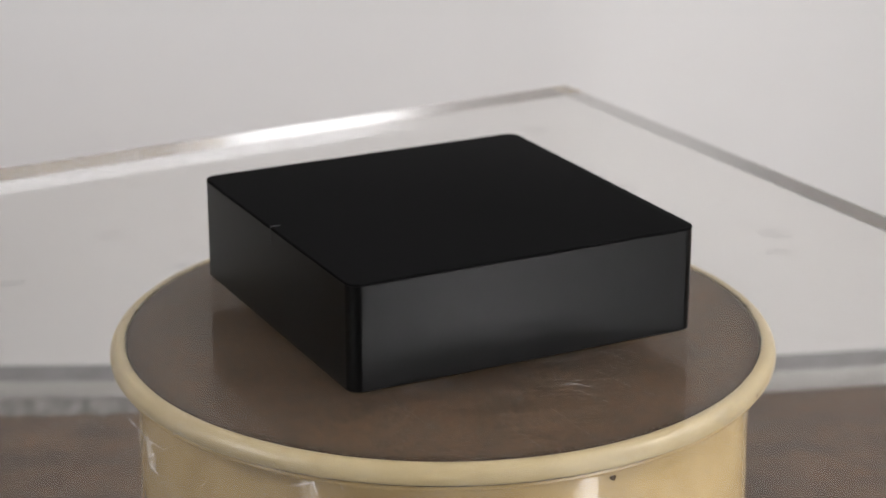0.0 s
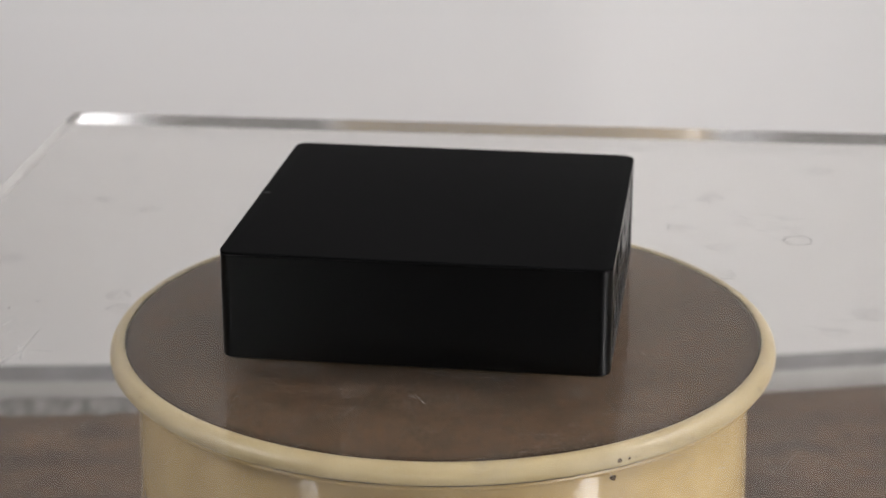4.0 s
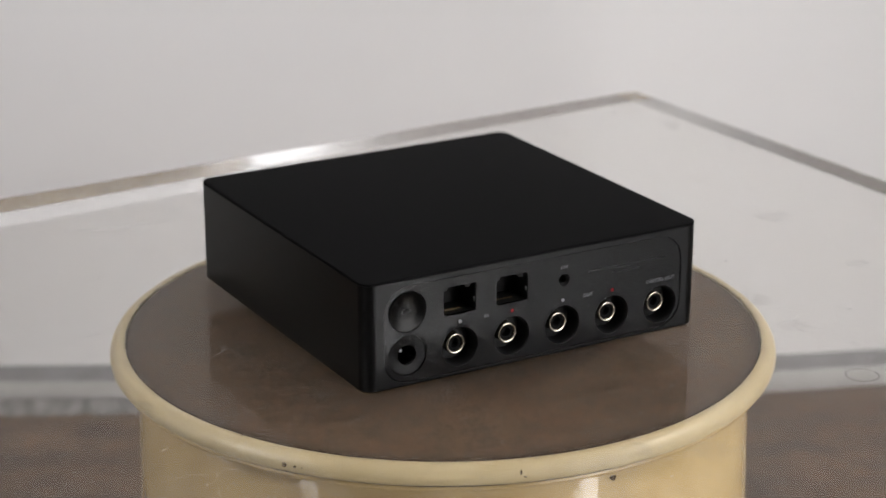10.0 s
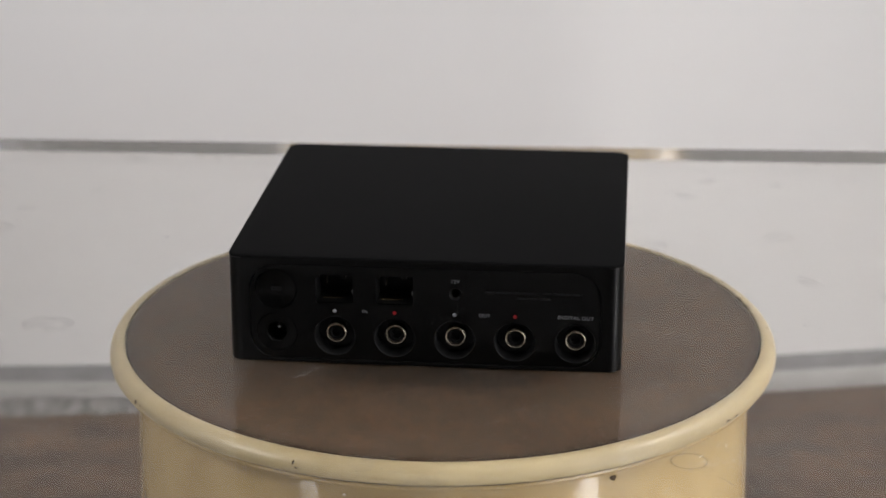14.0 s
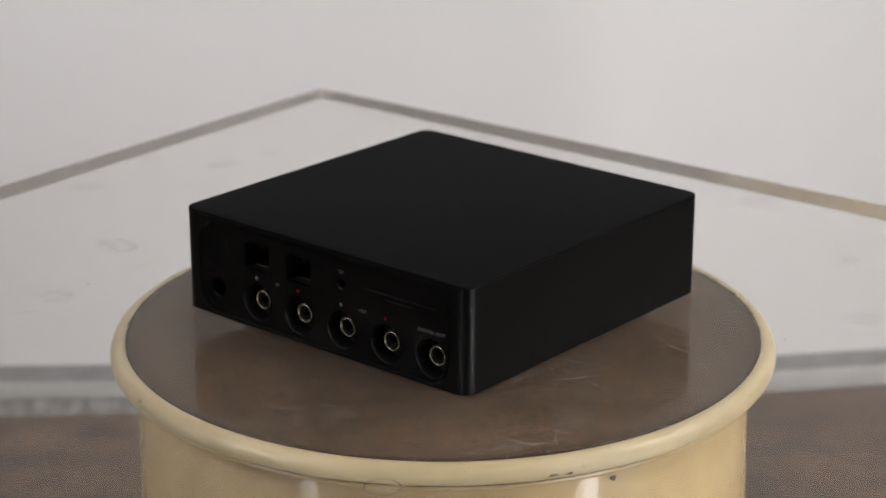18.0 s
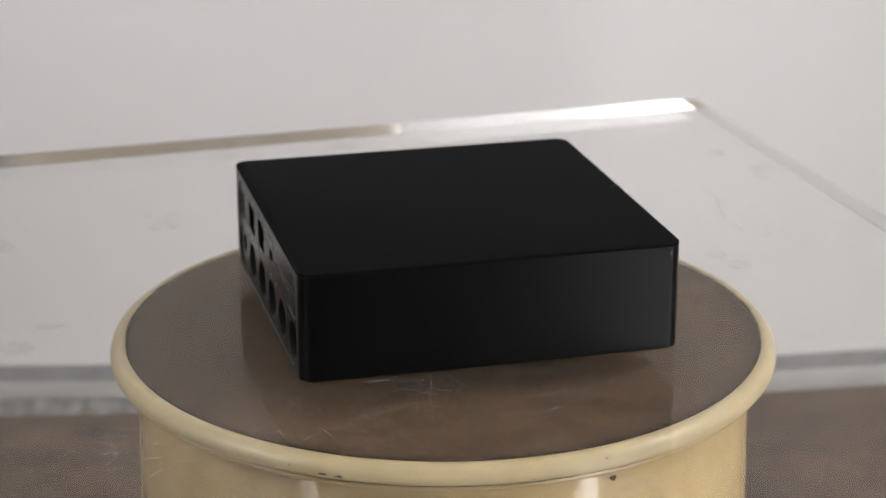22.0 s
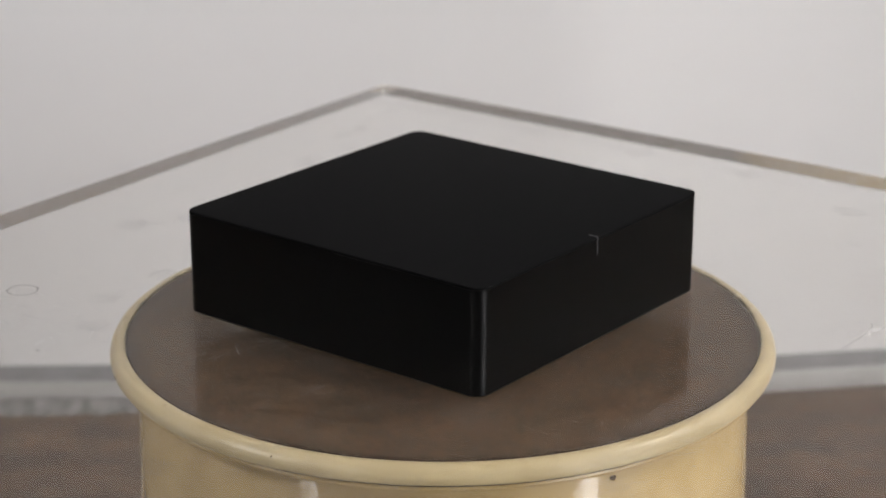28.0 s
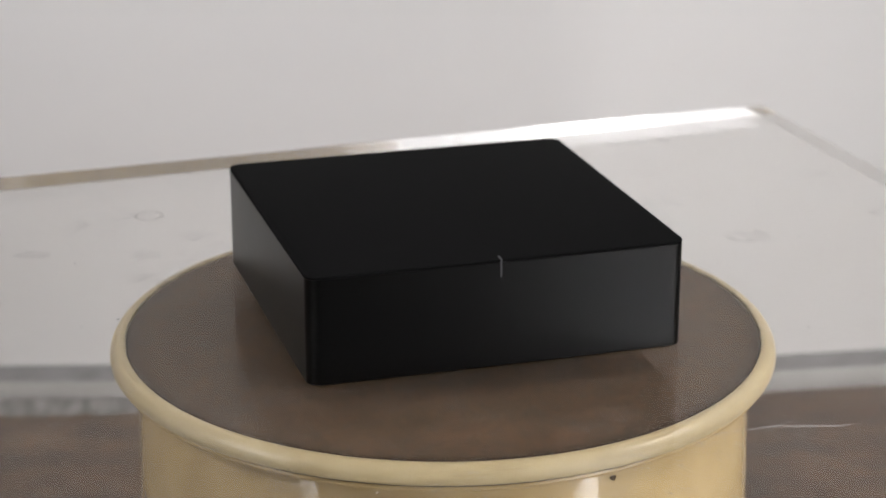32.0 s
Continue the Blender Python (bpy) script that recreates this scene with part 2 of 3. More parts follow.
M_CASE, nt, b = mat("black_anodised_aluminium", (0.0003, 0.0003, 0.0003), 0.34, 0.0, 0.17)
n2 = noise_node(nt, 25)
rr = nt.nodes.new("ShaderNodeMapRange")
rr.inputs[3].default_value, rr.inputs[4].default_value = 0.27, 0.31
nt.links.new(n2.outputs[0], rr.inputs[0])
nt.links.new(rr.outputs[0], b.inputs["Roughness"])
M_COVER, nt, b = mat("matt_black_top", (0.0028, 0.0028, 0.0029), 0.8, 0.0, 0.05)
n1 = noise_node(nt, 1500, detail=3)
bump(nt, b, n1.outputs[0], 0.08, 0.0002)
M_PANEL, nt, b = mat("black_rear_panel", (0.0003, 0.0003, 0.0003), 0.245, 0.0, 0.165)
n1 = noise_node(nt, 1500, detail=3)
bump(nt, b, n1.outputs[0], 0.06, 0.0002)
M_HOLE, nt, b = mat("black_plastic_inside", (0.004, 0.004, 0.004), 0.5, 0.0, 0.2)
M_WELL, nt, b = mat("black_plastic_well", (0.004, 0.004, 0.004), 0.45, 0.0, 0.13)
M_RUBBER, nt, b = mat("black_rubber", (0.006, 0.006, 0.006), 0.85, 0.0, 0.03)
M_CHROME, nt, b = mat("nickel_plating", (0.64, 0.57, 0.47), 0.27, 1.0)
M_LIP, nt, b = mat("black_plastic_lip", (0.006, 0.006, 0.006), 0.4, 0.0, 0.14)
M_BARREL, nt, b = mat("dull_brass_barrel", (0.028, 0.022, 0.014), 0.5, 0.3)
M_GOLD, nt, b = mat("gold_contact", (0.46, 0.33, 0.16), 0.5, 0.3)
M_TIN, nt, b = mat("tin_shield", (0.26, 0.26, 0.26), 0.5, 0.6)
M_PRINT, nt, b = mat("pale_grey_print", (0.13, 0.13, 0.14), 0.3, 0.0, 0.25)
M_FINE, nt, b = mat("dim_grey_print", (0.0055, 0.0055, 0.006), 0.28, 0.0, 0.15)
M_RED, nt, b = mat("red_print", (0.125, 0.003, 0.005), 0.5, 0.0, 0.1)
M_LENS, nt, b = mat("frosted_light_strip", (0.045, 0.045, 0.048), 0.5, 0.0, 0.2)
M_FRAME, nt, b = mat("white_window_frame", (0.75, 0.75, 0.73), 0.4)


# ---- building helpers ----
def link(name, bm, material, parent=None, label="", smooth=False):
    me = bpy.data.meshes.new(name)
    bm.normal_update()
    bm.to_mesh(me)
    bm.free()
    me.materials.append(material)
    if smooth:
        for p in me.polygons:
            p.use_smooth = True
        me.set_sharp_from_angle(angle=radians(35))
    ob = new(name, me)
    ob.parent = parent
    if label:
        tagged(ob, label)
    return ob


def part(name, bm, material, parent, label="", smooth=True):
    return link(name, bm, material, parent, label, smooth)


def box_bm(x0, x1, y0, y1, z0, z1, bevel=0.0, segs=2):
    bm = bmesh.new()
    bmesh.ops.create_cube(bm, size=1)
    for v in bm.verts:
        v.co = Vector((x0 if v.co.x < 0 else x1, y0 if v.co.y < 0 else y1, z0 if v.co.z < 0 else z1))
    if bevel:
        bmesh.ops.bevel(bm, geom=bm.edges[:], offset=bevel, segments=segs, profile=0.5, affect="EDGES")
    return bm


def lathe(profile, n=128, close=False):
    """Rings of (radius, z) from the first to the last; a radius of 0 makes a pole."""
    bm = bmesh.new()
    rings = []
    for r, z in profile:
        if r == 0:
            rings.append([bm.verts.new((0, 0, z))])
        else:
            rings.append([bm.verts.new((r * math.cos(2 * math.pi * i / n), r * math.sin(2 * math.pi * i / n), z)) for i in range(n)])
    pairs = list(zip(rings, rings[1:]))
    if close:
        pairs.append((rings[-1], rings[0]))
    for a, c in pairs:
        for i in range(n):
            j = (i + 1) % n
            if len(a) == 1 and len(c) > 1:
                bm.faces.new((a[0], c[i], c[j]))
            elif len(c) == 1 and len(a) > 1:
                bm.faces.new((a[i], c[0], a[j]))
            elif len(a) > 1:
                bm.faces.new((a[i], c[i], c[j], a[j]))
    bmesh.ops.recalc_face_normals(bm, faces=bm.faces[:])
    return bm


def turn_to_rear(bm, x, z, y):
    """Lays a lathe's axis along -y, with its z = 0 at depth y behind the point (x, z) of the rear face."""
    bm.transform(Matrix.Translation((x, y, z)) @ Matrix.Rotation(radians(90), 4, "X"))
    return bm


def rrect(x0, x1, z0, z1, r, n=6):
    out = []
    for cx, cz, a0 in ((x1 - r, z1 - r, 0), (x0 + r, z1 - r, 90), (x0 + r, z0 + r, 180), (x1 - r, z0 + r, 270)):
        for i in range(n + 1):
            a = radians(a0 + 90 * i / n)
            out.append((cx + r * math.cos(a), cz + r * math.sin(a)))
    return out


def circle(x, z, r, n=40):
    return [(x + r * math.cos(2 * math.pi * i / n), z + r * math.sin(2 * math.pi * i / n)) for i in range(n)]


def plate(name, loops, thick, material, parent, m, label=""):
    """A flat plate with holes: the first loop is the outline, the others are holes. Drawn in x, y and thick in z, then moved by m."""
    cu = bpy.data.curves.new(name, "CURVE")
    cu.dimensions, cu.fill_mode, cu.extrude = "2D", "BOTH", thick / 2
    for lp in loops:
        s = cu.splines.new("POLY")
        s.points.add(len(lp) - 1)
        for p, (x, y) in zip(s.points, lp):
            p.co = (x, y, 0, 1)
        s.use_cyclic_u = True
    tmp = bpy.data.objects.new(name, cu)
    scene.collection.objects.link(tmp)
    me = bpy.data.meshes.new_from_object(tmp.evaluated_get(bpy.context.evaluated_depsgraph_get()))
    bpy.data.objects.remove(tmp)
    bm = bmesh.new()
    bm.from_mesh(me)
    bmesh.ops.remove_doubles(bm, verts=bm.verts[:], dist=1e-6)
    bm.to_mesh(me)
    bm.free()
    me.transform(m)
    me.materials.clear()
    me.materials.append(material)
    ob = new(name, me)
    ob.parent = parent
    if label:
        tagged(ob, label)
    return ob


def lettering(name, text, size, material, parent, m, label=""):
    cu = bpy.data.curves.new(name, "FONT")
    cu.body, cu.size, cu.align_x, cu.align_y = text, size, "CENTER", "CENTER"
    cu.extrude, cu.space_character = 0.00002, 1.12
    tmp = bpy.data.objects.new(name, cu)
    scene.collection.objects.link(tmp)
    me = bpy.data.meshes.new_from_object(tmp.evaluated_get(bpy.context.evaluated_depsgraph_get()))
    bpy.data.objects.remove(tmp)
    me.transform(m)
    me.materials.clear()
    me.materials.append(material)
    ob = new(name, me)
    ob.parent = parent
    if label:
        tagged(ob, label)
    return ob


# ---- the room ----
def slab_wall(name, quads, label, material=None):
    """Wall pieces, each (x0, x1, y0, y1, z0, z1), joined into one mesh."""
    bm = bmesh.new()
    for q in quads:
        c = box_bm(*q)
        me = bpy.data.meshes.new("tmp")
        c.to_mesh(me)
        c.free()
        bm.from_mesh(me)
        bpy.data.meshes.remove(me)
    return tagged(link(name, bm, material or M_WALL), label, "wall", kind="structure")


def back_wall():
    runs = [ROOM_L] + [-0.30 + 0.012 * i for i in range(62)] + [ROOM_R]
    xs = [(x, wall_y(x)) for x in runs]
    bm = bmesh.new()
    lo = [bm.verts.new((x, y, FLOOR_Z)) for x, y in xs] + [bm.verts.new((x, 0.78, FLOOR_Z)) for x, y in reversed(xs)]
    hi = [bm.verts.new((v.co.x, v.co.y, CEIL_Z)) for v in lo]
    n = len(lo)
    for i in range(n):
        j = (i + 1) % n
        bm.faces.new((lo[i], lo[j], hi[j], hi[i]))
    bm.faces.new(hi)
    bm.faces.new(lo[::-1])
    bmesh.ops.recalc_face_normals(bm, faces=bm.faces[:])
    tagged(link("wall_back", bm, M_WALL, smooth=True), "white painted plaster wall with a soft crease", "wall", kind="structure")


back_wall()


def holed(u0, u1, wins):
    """Rectangles (u0, u1, z0, z1) of a wall from u0 to u1 round its openings."""
    cuts = sorted({u0, u1, *(c + k * w / 2 for c, w, *_ in wins for k in (-1, 1))})
    out = []
    for a, c in zip(cuts, cuts[1:]):
        z = FLOOR_Z
        for _, _, z0, z1, _ in sorted((k for k in wins if k[0] - k[1] / 2 < (a + c) / 2 < k[0] + k[1] / 2), key=lambda k: k[2]):
            out.append((a, c, z, z0))
            z = z1
        out.append((a, c, z, CEIL_Z))
    return out


slab_wall("wall_right", [(ROOM_R, ROOM_R + 0.2, *q) for q in holed(ROOM_F, 0.78, (WIN_R, GLINT_R, GLINT_R2, GLINT_R3, FILL_R))], "white painted wall with a wide window and added lamp openings")
slab_wall("wall_left", [(ROOM_L - 0.2, ROOM_L, *q) for q in holed(ROOM_F, 0.78, (GLINT_L, GLINT_L2, GLINT_L3, FILL_L))], "unseen left wall, kept dark brown so the box reflects black, with added openings", M_DARK)
slab_wall("wall_front", [(q[0], q[1], ROOM_F - 0.2, ROOM_F, q[2], q[3]) for q in holed(ROOM_L, ROOM_R, (GLINT_F, GLINT_F2))], "unseen front wall, kept dark brown so the box reflects black, with added openings", M_DARK)
tagged(link("ceiling", box_bm(ROOM_L - 0.2, ROOM_R + 0.2, ROOM_F - 0.2, 0.78, CEIL_Z, CEIL_Z + 0.15), M_WALL), "plain white painted ceiling", "ceiling", kind="structure")
tagged(link("floor", box_bm(ROOM_L - 0.2, ROOM_R + 0.2, ROOM_F - 0.2, 0.78, FLOOR_Z - 0.15, FLOOR_Z), M_DARK), "unseen floor, kept dark brown so the box reflects black", "floor", kind="structure")


def window(name, m, w, z0, z1, label):
    """A white frame, w wide, in an opening whose middle is m; the frame's own x runs along the wall."""
    e = tagged(new(name), label, "window", kind="structure")
    e.matrix_world = m
    h = w / 2
    for q in ((-h, h, z0, z0 + 0.03), (-h, h, z1 - 0.03, z1), (-h, -h + 0.02, z0 + 0.03, z1 - 0.03), (h - 0.02, h, z0 + 0.03, z1 - 0.03)):
        part("window_frame", box_bm(q[0], q[1], -0.02, 0.02, q[2], q[3], 0.003), M_FRAME, e)


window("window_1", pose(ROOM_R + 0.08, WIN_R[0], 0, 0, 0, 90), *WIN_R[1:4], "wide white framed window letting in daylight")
# unseen openings, added only to hold the glint and fill lamps
window("glint_opening_2", pose(ROOM_R + 0.08, GLINT_R[0], 0, 0, 0, 90), *GLINT_R[1:4], "low white framed window near the floor")
window("fill_opening_4", pose(ROOM_R + 0.08, FILL_R[0], 0, 0, 0, 90), *FILL_R[1:4], "high white framed window letting in daylight")
window("glint_opening_3", pose(ROOM_L - 0.08, GLINT_L[0], 0, 0, 0, 90), *GLINT_L[1:4], "low white framed window near the floor")
window("glint_opening_6", pose(ROOM_R + 0.08, GLINT_R2[0], 0, 0, 0, 90), *GLINT_R2[1:4], "low white framed window near the floor")
window("glint_opening_9", pose(ROOM_R + 0.08, GLINT_R3[0], 0, 0, 0, 90), *GLINT_R3[1:4], "low white framed window near the floor")
window("glint_opening_10", pose(GLINT_F[0], ROOM_F - 0.08, 0), *GLINT_F[1:4], "low white framed window near the floor")
window("glint_opening_11", pose(GLINT_F2[0], ROOM_F - 0.08, 0), *GLINT_F2[1:4], "low white framed window near the floor")
window("glint_opening_7", pose(ROOM_L - 0.08, GLINT_L2[0], 0, 0, 0, 90), *GLINT_L2[1:4], "low white framed window near the floor")
window("glint_opening_8", pose(ROOM_L - 0.08, GLINT_L3[0], 0, 0, 0, 90), *GLINT_L3[1:4], "low white framed window near the floor")
window("fill_opening_5", pose(ROOM_L - 0.08, FILL_L[0], 0, 0, 0, 90), *FILL_L[1:4], "high white framed window letting in daylight")


# ---- worktop and the strip at its back ----
def worktop():
    e = tagged(new("worktop"), "brown streaked laminate worktop against the white wall", "worktop")
    e.location = (0, 0, WORKTOP_Z)
    bm = box_bm(-1.43, 1.18, -0.20, 0.0, -0.038, 0.0)
    for v in bm.verts:
        if v.co.y > -0.1:
            v.co.y = (wall_l(v.co.x) if v.co.x < 0 else wall_r(v.co.x)) - 0.002
    bmesh.ops.bevel(bm, geom=[d for d in bm.edges if all(v.co.y < -0.1 for v in d.verts) and abs(d.verts[0].co.z - d.verts[1].co.z) < 1e-6], offset=0.006, segments=3, affect="EDGES")
    part("top_board", bm, M_TOP, e)
    for x in (-1.30, 1.05):
        part("support_panel", box_bm(x - 0.02, x + 0.02, -0.15, 0.46, FLOOR_Z - WORKTOP_Z, -0.038, 0.002), M_FRAME, e)
    return e


worktop()


def strip_mesh(x0, x1, f, profile, step=0.05, wobble=0.0):
    """A bar that follows the wall f(x); profile is a loop of (forward of the wall, height above the worktop)."""
    bm = bmesh.new()
    n = max(2, int((x1 - x0) / step))
    rings = []
    for i in range(n + 1):
        x = x0 + (x1 - x0) * i / n
        k = 1.0 + wobble * (noise.noise((x * 70, 0.3, 0)) + 0.6 * noise.noise((x * 190, 4.3, 0)))
        rings.append([bm.verts.new((x, f(x) - a * k, WORKTOP_Z + c * (k if wobble else 1))) for a, c in profile])
    m = len(profile)
    for a, c in zip(rings, rings[1:]):
        for i in range(m):
            j = (i + 1) % m
            bm.faces.new((a[i], a[j], c[j], c[i]))
    bm.faces.new(rings[0])
    bm.faces.new(rings[-1][::-1])
    bmesh.ops.recalc_face_normals(bm, faces=bm.faces[:])
    return bm


def wall_strip(x0, x1, f):
    e = tagged(new("wall_strip"), "white plastic sealing strip with a grey rubber lip", "sealing strip", "strips behind the worktop")
    part("strip_body", strip_mesh(x0, x1, f, [(0.0005, 0.0), (0.0055, 0.0), (0.0055, 0.0125), (0.0045, 0.0142), (0.0005, 0.0142)]), M_STRIP, e)
    part("rubber_lip", strip_mesh(x0, x1, f, [(0.0005, 0.0144), (0.0042, 0.0144), (0.0030, 0.0200), (0.0012, 0.0246), (0.0005, 0.0246)]), M_SEAL, e)


wall_strip(-1.43, 0.057, wall_y)
wall_strip(0.161, 1.18, wall_y)
tagged(link("sealant_bead", strip_mesh(-1.43, -0.12, wall_l, [(0.0057, 0.0001), (0.026, 0.0001), (0.022, 0.0016), (0.012, 0.0030), (0.0057, 0.0036)], 0.004, 0.16), M_CAULK, smooth=True),
              "lumpy grey sealant smeared along the strip", "sealant")


# ---- turntable: fixed drum and turning platter ----
DISC_Z = -0.0258
turntable = tagged(new("turntable"), "cream enamelled drum turntable with a brown top", "turntable")
turntable.location = (0, 0, WORKTOP_Z)
TZ = -WORKTOP_Z  # from the worktop up to z = 0


def drum_part():
    fl = TZ - 0.03325
    prof = [(0.1285, 0.0), (0.1285, 0.004), (0.1295, 0.006), (0.1295, 0.010), (0.1285, 0.012), (0.12843, 0.016), (0.1246, 0.12), (0.12133, fl - 0.0032), (0.1222, fl - 0.0026), (0.1285, fl - 0.0022), (0.1293, fl - 0.0017), (0.1295, fl - 0.0010), (0.1291, fl - 0.0003), (0.1283, fl), (0.0, fl)]
    ob = part("drum", lathe([(0, 0.0)] + prof, 192), M_DRUM, turntable, "cream enamelled drum")
    return ob


drum = drum_part()


def patch_on(radius_of, ang, z, w, h, seed, n=9):
    """An uneven flake of w by h metres that lies on a turned surface; ang in degrees from +x."""
    rnd = random.Random(seed)
    bm = bmesh.new()
    vs = []
    for i in range(n):
        a = 2 * math.pi * i / n
        k = rnd.uniform(0.6, 1.1)
        dz = math.sin(a) * h / 2 * k
        da = math.cos(a) * w / 2 * k
        r = radius_of(z + dz)
        t = radians(ang) + da / r
        vs.append(bm.verts.new((r * math.cos(t), r * math.sin(t), z + dz)))
    r = radius_of(z) + 0.00003
    c = bm.verts.new((r * math.cos(radians(ang)), r * math.sin(radians(ang)), z))
    for i in range(n):
        bm.faces.new((vs[i], vs[(i + 1) % n], c))
    return bm


part("chip", patch_on(lambda z: 0.1218, -60.4, TZ - 0.0411, 0.0040, 0.0026, 3), M_CHIP, drum, "dark chip in the enamel")
part("chip", patch_on(lambda z: 0.12265, 199.0, TZ - 0.0795, 0.004, 0.005, 4), M_CHIP, drum, "dark chip in the enamel")

RIM_PROFILE = [(0.1258, DISC_Z - 0.0008), (0.1258, DISC_Z + 0.0001), (0.1270, DISC_Z + 0.0004), (0.1288, DISC_Z - 0.0001), (0.1304, DISC_Z - 0.0013),
               (0.1315, DISC_Z - 0.0031), (0.1318, DISC_Z - 0.0046), (0.1316, DISC_Z - 0.0059), (0.1308, DISC_Z - 0.0065), (0.1258, DISC_Z - 0.0065)]


def rim_r(z):
    q = sorted((zz, rr) for rr, zz in RIM_PROFILE[3:8])
    for (a, ra), (c, rc) in zip(q, q[1:]):
        if a <= z <= c:
            return ra + (rc - ra) * (z - a) / (c - a) + 0.00006
    return 0.1318


# the platter turns: its space has z = 0 at the slab's top
platter = part("platter", lathe([(0, -SLAB_T), (0.018, -SLAB_T), (0.019, -SLAB_T - 0.0003), (0.020, DISC_Z), (0.1215, DISC_Z), (0.1232, DISC_Z + 0.00015), (0.1244, DISC_Z + 0.00005), (0.1251, DISC_Z - 0.0002), (0.1254, DISC_Z - 0.0005), (0.1256, DISC_Z - 0.006), (0, DISC_Z - 0.006)], 192), M_DISC, turntable, "brown platter top with fine grain")
part("grime_line", lathe([(0.1247, DISC_Z + 0.00025), (0.1252, DISC_Z + 0.0003), (0.1257, DISC_Z + 0.00035), (0.1261, DISC_Z + 0.0005)], 192), M_GRIME, platter, "dark grime along the rim")
rim = part("rim", lathe(RIM_PROFILE, 192, close=True), M_RIM, platter, "chipped cream enamelled rim")
# solid dark ring that stands in for the shaded gap under the rim
part("gap_shade_ring", lathe([(0.1200, DISC_Z - 0.0064), (0.1296, DISC_Z - 0.0064), (0.1296, DISC_Z - 0.00735), (0.1200, DISC_Z - 0.00735)], 192, close=True), M_GAP, platter, "dark ring painted as the gap's shade under the rim")
rnd = random.Random(11)
CHIPS = [(215.6, DISC_Z - 0.0038, 0.0024, 0.0016), (217.4, DISC_Z - 0.0038, 0.0015, 0.0011), (218.6, DISC_Z - 0.0038, 0.0008, 0.0010), (252.0, DISC_Z - 0.0026, 0.0011, 0.0019), (252.6, DISC_Z - 0.0040, 0.0016, 0.0007),
         (329.6, DISC_Z - 0.0048, 0.0036, 0.0010), (327.0, DISC_Z - 0.0046, 0.0040, 0.0011),
         (11.0, DISC_Z - 0.0022, 0.0008, 0.0011), (337.1, DISC_Z - 0.0046, 0.0007, 0.0004)]
for i in range(70):
    CHIPS.append((rnd.uniform(0, 360), DISC_Z - rnd.uniform(0.0004, 0.0055), rnd.uniform(0.0002, 0.0009), rnd.uniform(0.00012, 0.0004)))
for i, (a, z, w, h) in enumerate(CHIPS):
    part("chip", patch_on(rim_r, a, z, w, h, 20 + i), M_CHIP, rim)

# ---- clear slab on the platter ----
slab = tagged(new("acrylic_slab"), "thick clear acrylic slab, scratched, lying on the turntable", "acrylic slab")
bm = box_bm(-SLAB_X / 2, SLAB_X / 2, -SLAB_Y / 2, SLAB_Y / 2, -SLAB_T, 0.0, 0.0004, 2)
bm.transform(pose(0.0024, -0.0022, 0, 0, 0, 2.3))
body = part("slab_body", bm, M_ACRYLIC, slab, smooth=False)
body.data.materials.append(M_EDGE)
for p in body.data.polygons:
    if abs(p.normal.z) < 0.97:
        p.material_index = 1
body.visible_shadow = False


def scratch_mesh(lines):
    """Thin raised slivers along polylines [(x, y), ...] with a width."""
    bm = bmesh.new()
    for pts, w in lines:
        prev = None
        n = len(pts)
        for i, (x, y) in enumerate(pts):
            a, c = pts[max(0, i - 1)], pts[min(n - 1, i + 1)]
            dx, dy = c[0] - a[0], c[1] - a[1]
            l = math.hypot(dx, dy) or 1
            k = w / 2 * (0.25 + 0.75 * math.sin(math.pi * (i + 0.5) / n))
            ox, oy = -dy / l * k, dx / l * k
            cur = (bm.verts.new((x + ox, y + oy, 0.00006)), bm.verts.new((x, y, 0.00012)), bm.verts.new((x - ox, y - oy, 0.00006)))
            if prev:
                bm.faces.new((prev[0], cur[0], cur[1], prev[1]))
                bm.faces.new((prev[1], cur[1], cur[2], prev[2]))
            prev = cur
    return bm


def wander(rnd, x, y, ang, length, bend, n=6):
    pts = [(x, y)]
    for i in range(n):
        ang += rnd.gauss(0, bend)
        x += math.cos(ang) * length / n
        y += math.sin(ang) * length / n
        pts.append((x, y))
    return pts


def inside(x, y):
    return abs(x) < SLAB_X / 2 - 0.012 and abs(y) < SLAB_Y / 2 - 0.012


rnd = random.Random(5)
lines, fine = [], []
clusters = [(rnd.uniform(-0.24, 0.24), rnd.uniform(-0.20, 0.20)) for i in range(26)]
for i in range(520):
    if i % 2:
        x, y = rnd.uniform(-0.25, 0.25), rnd.uniform(-0.21, 0.21)
    else:
        c = rnd.choice(clusters)
        x, y = rnd.gauss(c[0], 0.018), rnd.gauss(c[1], 0.018)
    lines.append((wander(rnd, x, y, rnd.uniform(0, 6.28), rnd.choice((0.0008, 0.0012, 0.002, 0.003, 0.005, 0.010)), rnd.choice((0.02, 0.05, 0.12))), rnd.uniform(0.00004, 0.00009)))
# a web of hairlines, mostly along the two ways in which the slab was wiped
for i in range(3200):
    a = rnd.gauss(rnd.choice((0.08, 1.45)), 0.35) if i % 3 else rnd.uniform(0, 6.28)
    fine.append((wander(rnd, rnd.uniform(-0.25, 0.25), rnd.uniform(-0.21, 0.21), a, rnd.choice((0.004, 0.008, 0.014, 0.026)), rnd.choice((0.01, 0.03, 0.07)), 7), rnd.uniform(0.00006, 0.00011)))
